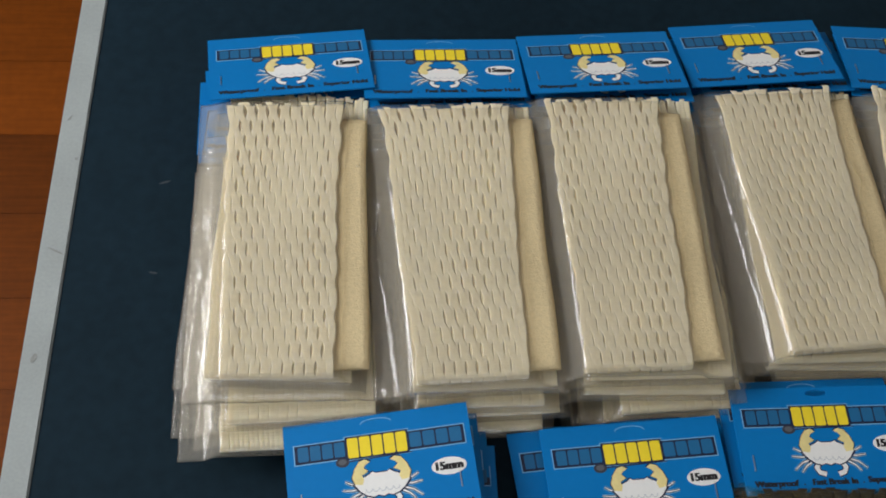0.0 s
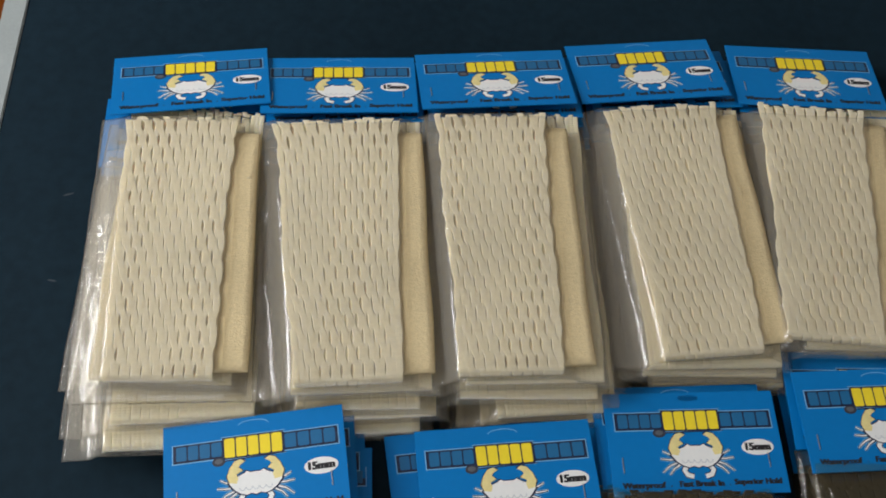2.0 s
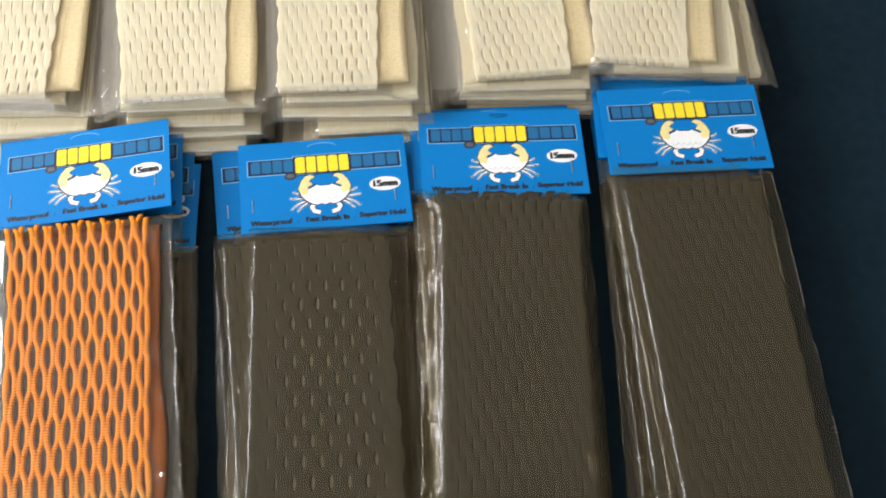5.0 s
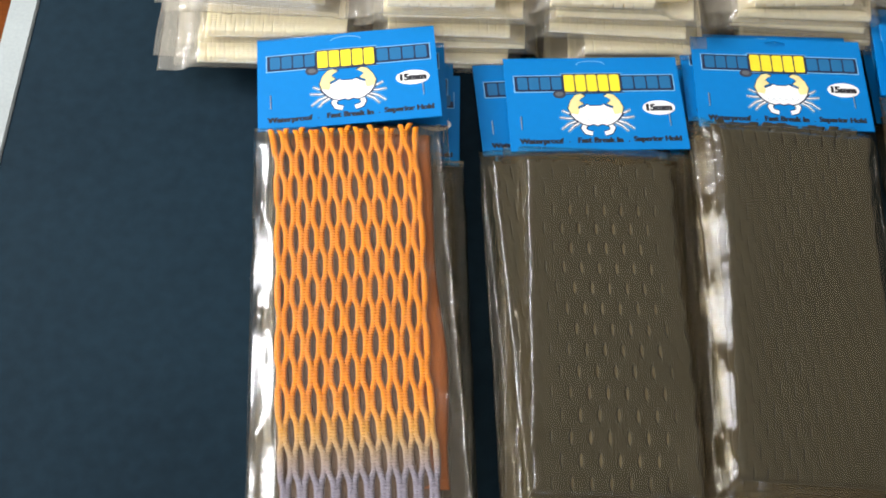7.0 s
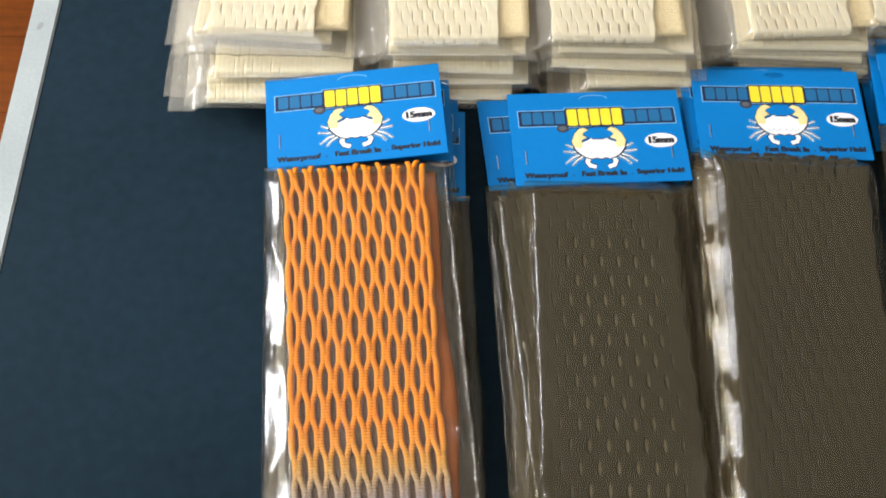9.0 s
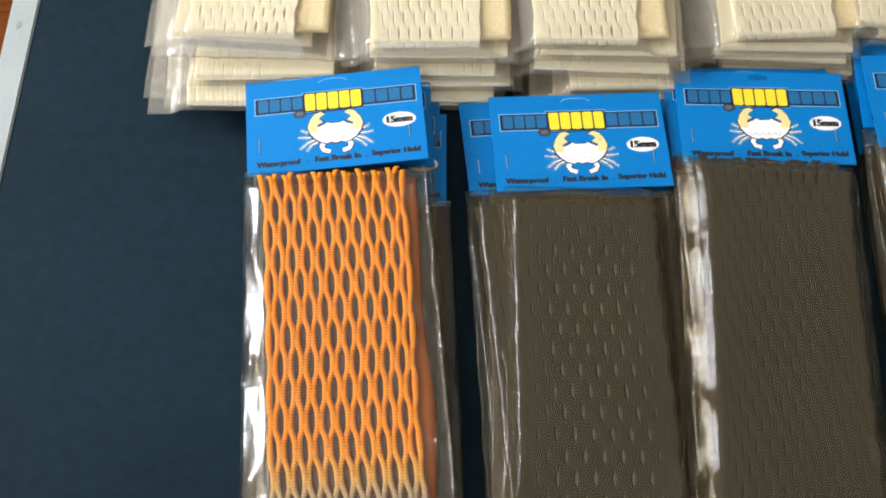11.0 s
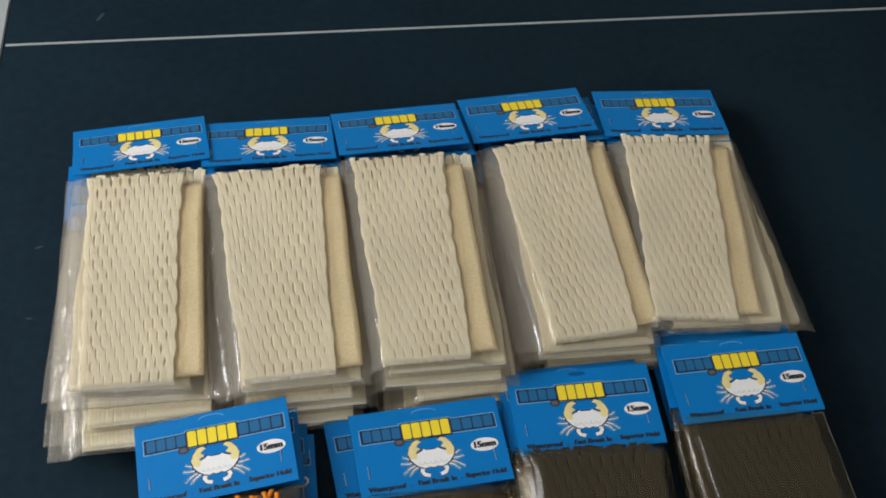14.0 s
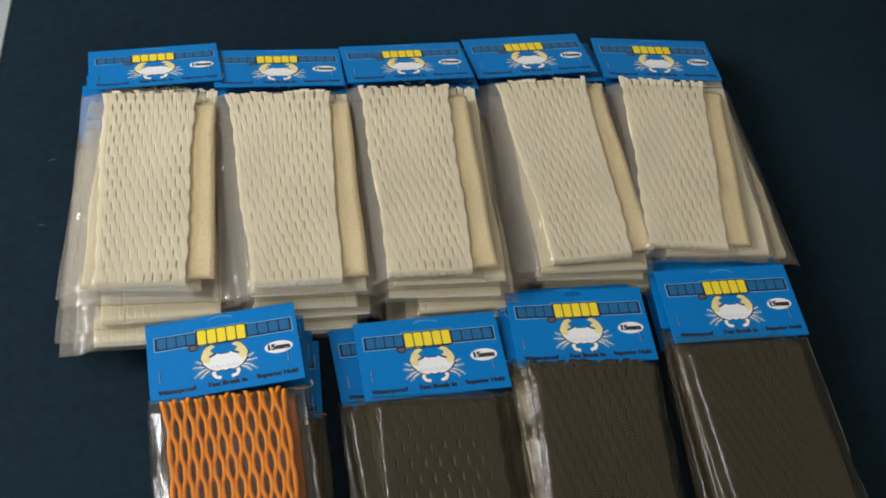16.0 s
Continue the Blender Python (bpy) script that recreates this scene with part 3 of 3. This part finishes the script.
def pack(kind, style, x, y, rot, z, card_z, card_rise, card_rot=0.0, card_lean=0.0, slip=0.0, group="", punched=False, base=False):
    """One retail pack. x, y: middle of the card's top edge; z: height of the bag's underside above the table; card_z: height of the card's
    top edge above the table; card_rise: how much higher its lower edge lies; card_lean: sideways tilt in degrees."""
    s = STYLES[style]
    if not base:
        z, card_z = z + LIFT, card_z + LIFT * (0.4 + 0.6 * min(z / 0.016, 1))
        card_rise += (z - LIFT < 0.016) * LIFT * 0.4 * (kind == "white")
    if style not in CACHE:
        net = net_mesh(s["w0"], s["w1"], s["len"], s["cords"], s["period"], s["cord"], s["fold"], s["seed"], s["hole"], s.get("wob", 0.0007), s.get("lift", 0.00004), s.get("flat", 0.018), s.get("dots", False), s.get("sharp", 1.25))
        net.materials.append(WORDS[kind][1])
        inner = fold_mesh(s["w0"] - 0.004, s["w1"] - 0.004, s["len"] + s["fold"] * 0.25, s["fold"], s["seed"] + 5)
        inner.materials.append(WORDS[kind][2])
        bag = bag_mesh(0.116, s.get("bw1", 0.122), -CH + 0.0004, s["bag"], -s["w0"] / 2 + s["nx0"], s["w0"] / 2 + s["nx0"], -s["w1"] / 2 + s["nx1"], s["w1"] / 2 + s["nx1"],
                       s["ny"] + s["len"] + s["fold"] / 2, s["fold"] + s["cord"] * 0.5, s.get("z0", 0.0), s.get("droop", 0.0), s["seed"] + 9, s.get("crease", 0.0006), s.get("crumples", ()), s.get("fall", 0.011))
        bag.materials.append({"white": M_FILM, "orange": M_FILMDARK}.get(kind, M_FILMBROWN))
        CACHE[style] = (net, inner, bag)
    net, inner, bag = CACHE[style]
    root = tagged(new("net_pack"), WORDS[kind][0], "net pack", group)
    root.matrix_world = pose(x, y, TOP + z, 0, 0, rot)
    tilt = math.degrees(math.asin(max(-0.9, min(0.9, card_rise / CH))))
    card = part("header_card", CARD_OPEN if punched else CARD, None, root, "blue printed folded header card", pose(0, 0, card_z - z, -tilt, card_lean, card_rot))
    for n, me, m in PRINT:
        part(n, me, None, card, "", m)
    if not punched:
        part("hang_tab", TAB, None, card, "", pose(0, 0, ZC))
    nr = math.degrees(math.atan2(s["nx1"] - s["nx0"], s["len"]))
    part("folded_fabric", inner, None, root, "", pose(s["nx0"], -s["ny"] - slip, s["fold"] + s.get("raise", 0.00068 if kind == "white" else -0.0002), 0, 0, nr))
    part("net", net, None, root, "", pose(s["nx0"], -s["ny"] - slip, 0.0010 + s["fold"], 0, 0, nr))
    # stands in for the next pack's net, shaded by its tan colour
    if style in LOWER_NETS:
        part("back_panel", LOWER_NETS[style], None, root, "tan strip for the net beneath, shade in its colour", pose(s["nx0"] + 0.0105, -s["ny"] - 0.010, 0.0006 + s["fold"] * 0.84, 0, 0, nr + 0.6))
    if kind == "orange":
        part("inner_layer", part_cache_inner(), None, root, "rust orange inner layer of the folded net", pose(s["nx0"] + 0.0078, -s["ny"] - 0.004, 0.0008 + s["fold"] * 0.8))
    part("bag", bag, None, root, "clear crinkled plastic bag", pose(0, -slip * 0.9, 0))
    return root


STYLES = {
    "w1": dict(w0=0.077, w1=0.069, len=0.199, cords=20, period=0.024, hole=0.0011, sharp=0.95, cord=0.0054, fold=0.008, seed=1, nx0=0.001, nx1=-0.001, ny=0.079, bag=0.295, droop=0.004, crease=0.0011, bw1=0.122, crumples=((0.052, -0.128, 0.011, 0.009), (-0.050, -0.200, 0.012, 0.004))),
    "w2": dict(w0=0.089, w1=0.070, len=0.202, cords=20, period=0.024, hole=0.0011, sharp=0.95, cord=0.0054, fold=0.008, seed=2, nx0=-0.003, nx1=0.001, ny=0.077, bag=0.290, droop=0.004, crease=0.0011, crumples=((-0.054, -0.110, 0.006, 0.004), (-0.055, -0.150, 0.006, 0.004), (-0.052, -0.285, 0.006, 0.005))),
    "w3": dict(w0=0.079, w1=0.068, len=0.202, cords=20, period=0.024, hole=0.0011, sharp=0.95, cord=0.0053, fold=0.008, seed=3, nx0=-0.006, nx1=-0.004, ny=0.078, bag=0.288, droop=0.004, crease=0.0011),
    "w4": dict(w0=0.084, w1=0.068, len=0.202, cords=20, period=0.024, hole=0.0011, sharp=0.95, cord=0.0053, fold=0.008, seed=4, nx0=0.002, nx1=0.008, ny=0.076, bag=0.285, droop=0.004, crease=0.0011, crumples=((0.050, -0.155, 0.010, 0.006), (0.052, -0.185, 0.008, 0.004))),
    "w5": dict(w0=0.078, w1=0.068, len=0.192, cords=20, period=0.024, hole=0.0011, sharp=0.95, cord=0.0054, fold=0.008, seed=5, nx0=-0.002, nx1=-0.010, ny=0.072, bag=0.276, droop=0.004, crease=0.0011),
    "low": dict(w0=0.094, w1=0.092, len=0.212, cords=30, period=0.024, hole=-0.0004, cord=0.0042, flat=0.05, wob=0.0014, fold=0.0065, seed=15, nx0=0.006, nx1=0.005, ny=0.062, bag=0.283, droop=0.003),
    "bottom": dict(w0=0.092, w1=0.090, len=0.200, cords=30, period=0.024, hole=-0.0004, cord=0.0042, flat=0.05, wob=0.0014, fold=0.0065, seed=17, nx0=0.008, nx1=0.012, ny=0.062, bag=0.276),
    "low_narrow": dict(w0=0.084, w1=0.080, len=0.212, cords=27, period=0.024, hole=-0.0002, cord=0.0042, flat=0.06, wob=0.0016, fold=0.0065, seed=16, nx0=0.006, nx1=0.008, ny=0.062, bag=0.283, droop=0.003),
    "orange": dict(w0=0.091, w1=0.089, len=0.236, cords=20, period=0.034, hole=0.0033, cord=0.0040, flat=0.25, lift=0.0006, sharp=1.30, fold=0.007, seed=6, nx0=-0.002, nx1=0.000, ny=0.076, bag=0.330, fall=0.017, crease=0.0022, bw1=0.124, crumples=((0.050, -0.090, 0.008, 0.005), (0.051, -0.175, 0.009, 0.006), (0.053, -0.205, 0.008, 0.006), (0.052, -0.255, 0.010, 0.006), (0.056, -0.300, 0.010, 0.005), (0.059, -0.110, 0.006, 0.007), (0.058, -0.150, 0.005, 0.006), (0.060, -0.195, 0.006, 0.007), (0.059, -0.235, 0.005, 0.006), (0.060, -0.280, 0.006, 0.007), (-0.053, -0.130, 0.010, 0.004), (-0.054, -0.200, 0.012, 0.005), (-0.055, -0.270, 0.012, 0.005))),
    "holes": dict(w0=0.088, w1=0.094, len=0.208, cords=17, period=0.0264, hole=0.0015, cord=0.0094, dots=True, sharp=1.0, flat=0.022, fold=0.007, seed=7, **{"raise": 0.00066}, nx0=0.000, nx1=0.002, ny=0.085, bag=0.305, fall=0.006, crease=0.0014, crumples=((-0.050, -0.185, 0.008, 0.004), (-0.049, -0.265, 0.010, 0.006), (0.050, -0.270, 0.010, 0.005))),
    "b": dict(w0=0.091, w1=0.092, len=0.226, cords=22, period=0.026, hole=0.0001, cord=0.0070, sharp=1.0, flat=0.055, fold=0.008, seed=8, nx0=0.005, nx1=0.004, ny=0.078, bag=0.325, fall=0.0145, crease=0.0017, crumples=((-0.047, -0.078, 0.007, 0.006), (0.052, -0.078, 0.005, 0.004), (-0.051, -0.140, 0.007, 0.005), (-0.052, -0.190, 0.007, 0.005), (-0.050, -0.240, 0.007, 0.005), (-0.049, -0.290, 0.007, 0.005), (0.052, -0.270, 0.008, 0.006))),
    "c": dict(w0=0.095, w1=0.092, len=0.226, cords=22, period=0.026, hole=0.0001, cord=0.0070, sharp=1.0, flat=0.055, fold=0.008, seed=9, nx0=-0.004, nx1=0.000, ny=0.084, bag=0.325, fall=0.005, crease=0.0008, crumples=((0.035, -0.076, 0.006, 0.004), (0.054, -0.190, 0.008, 0.005), (0.053, -0.240, 0.009, 0.005))),
}
LOWER_NETS = {}
for style in ("w1", "w2", "w3", "w4", "w5"):
    LOWER_NETS[style] = fold_mesh(STYLES[style]["w0"] + 0.014, STYLES[style]["w1"] + 0.020, STYLES[style]["len"] - 0.012, 0.005, STYLES[style]["seed"] + 40, 0.3)
    LOWER_NETS[style].materials.append(M_TAN)
WHITE = "pile of cream packs"
# the bottom packs of each pile, on the table
for bx, by, turn, slip, style in ((-0.005, 0.283, -1.0, 0.0, "bottom"), (0.112, 0.297, 1.5, 0.012, "low_narrow"), (0.238, 0.300, -1.0, 0.010, "low"), (0.362, 0.318, 1.0, 0.002, "low"), (0.480, 0.318, 1.0, -0.010, "low_narrow")):
    pack("white", style, bx, by, turn, 0.0, 0.001, 0.005, 0, slip=slip, group=WHITE, base=True)
    pack("white", "low", bx + 0.004, by + 0.003, turn * -0.5 + 0.8, 0.0072, 0.003, 0.010, 1, slip=slip + 0.004, group=WHITE, base=True)
# cream packs, pile by pile, lowest first: x, y of the card's top, turn, heights
pack("white", "low_narrow", -0.008, 0.284, 1, 0.000, 0.001, 0.006, 1, slip=0.013, group=WHITE)
pack("white", "low", -0.004, 0.292, 2.6, 0.009, 0.004, 0.011, 3, slip=0.006, group=WHITE)
pack("white", "low", 0.005, 0.306, -2.4, 0.018, 0.0075, 0.016, 6.5, slip=-0.004, group=WHITE)
pack("white", "w1", -0.0025, 0.312, 0.5, 0.026, 0.011, 0.021, 5.5, group=WHITE)
pack("white", "low", 0.116, 0.302, 2.2, 0.000, 0.001, 0.007, 0, slip=0.011, group=WHITE)
pack("white", "low_narrow", 0.118, 0.304, 0.4, 0.009, 0.004, 0.013, -1, slip=0.010, group=WHITE)
pack("white", "low", 0.114, 0.306, 2, 0.018, 0.0075, 0.018, 0, slip=0.004, group=WHITE)
pack("white", "w2", 0.111, 0.309, 1.6, 0.027, 0.011, 0.022, -0.5, group=WHITE)
pack("white", "low_narrow", 0.240, 0.306, 2.4, 0.000, 0.001, 0.007, 1, slip=0.014, group=WHITE)
pack("white", "low", 0.236, 0.310, -0.4, 0.009, 0.004, 0.012, 1, slip=0.009, group=WHITE)
pack("white", "low", 0.233, 0.312, 1, 0.018, 0.0075, 0.017, 1.5, slip=0.004, group=WHITE)
pack("white", "w3", 0.227, 0.316, 0.8, 0.027, 0.011, 0.022, 2.5, group=WHITE)
pack("white", "low", 0.366, 0.325, -1, 0.000, 0.001, 0.007, 2, slip=0.005, group=WHITE)
pack("white", "low", 0.358, 0.326, 1, 0.009, 0.004, 0.013, 2, slip=0.004, group=WHITE)
pack("white", "w4", 0.346, 0.330, 2.5, 0.018, 0.008, 0.018, 2, group=WHITE)
pack("white", "low_narrow", 0.484, 0.322, 3, 0.000, 0.001, 0.006, -4, slip=-0.012, group=WHITE)
pack("white", "low", 0.479, 0.324, -1, 0.009, 0.004, 0.010, -2, slip=-0.011, group=WHITE)
pack("white", "w5", 0.476, 0.327, -3, 0.016, 0.007, 0.016, 0.5, group=WHITE)

DARK = "row of packs at the table's near side"
for bx, by, turn in ((0.070, 0.004, 2.5), (0.216, 0.006, 1.5), (0.341, 0.031, -1.0), (0.475, 0.050, 0.5)):
    pack("brown", "c", bx, by, turn, 0.0, 0.002, 0.003, 0, group=DARK, base=True)
    pack("brown", "c", bx + 0.003, by + 0.002, turn - 0.8, 0.0072, 0.009, 0.003, 0, group=DARK, base=True)
pack("brown", "c", 0.078, -0.003, 2, 0.000, 0.003, 0.004, -2, group=DARK)
pack("brown", "c", 0.066, 0.017, 3, 0.008, 0.010, 0.004, 0, group=DARK)
pack("orange", "orange", 0.0590, 0.0105, 4.5, 0.016, 0.0175, 0.003, 1.2, card_lean=-5, group=DARK)
pack("brown", "c", 0.226, 0.010, 1, 0.000, 0.003, 0.003, 0, group=DARK)
pack("brown", "c", 0.201, 0.009, 4, 0.002, 0.006, 0.003, 2, group=DARK)
pack("holes", "holes", 0.2205, 0.0060, 0.5, 0.009, 0.013, 0.001, 3.5, group=DARK)
pack("brown", "c", 0.3365, 0.033, 0, 0.000, 0.005, 0.003, 2, group=DARK)
pack("brown", "b", 0.3405, 0.036, -1, 0.004, 0.009, 0.003, 2.5, group=DARK)
pack("brown", "b", 0.347, 0.0285, -2, 0.009, 0.013, 0.001, 3, group=DARK, punched=True)
pack("brown", "c", 0.474, 0.058, -1, 0.005, 0.0145, 0.001, 0, group=DARK)
pack("brown", "c", 0.4755, 0.0415, 1.5, 0.013, 0.0185, 0.0005, 0.5, group=DARK)

# ---- floor boards, last ----
floor = tagged(part("floor", box(X1 - X0, Y1 - Y0, 0.05, (X0 + X1) / 2, (Y0 + Y1) / 2, -0.045), M_WOOD), "polished red-brown timber board floor", "floor", kind="structure")
BOARD = mesh_of("board", box(1.7993, 0.1297, 0.02, 0, 0, -0.01, 0.0004))
BOARD.materials.append(M_WOOD)
rows_n = int((Y1 - Y0) / 0.13 + 0.5)
for r in range(rows_n):
    for c in range(3):
        part("board", BOARD, None, floor, "", pose(X0 + 0.88 + c * 1.8, Y0 + 0.065 + r * 0.13, 0, 0, 0, 0))
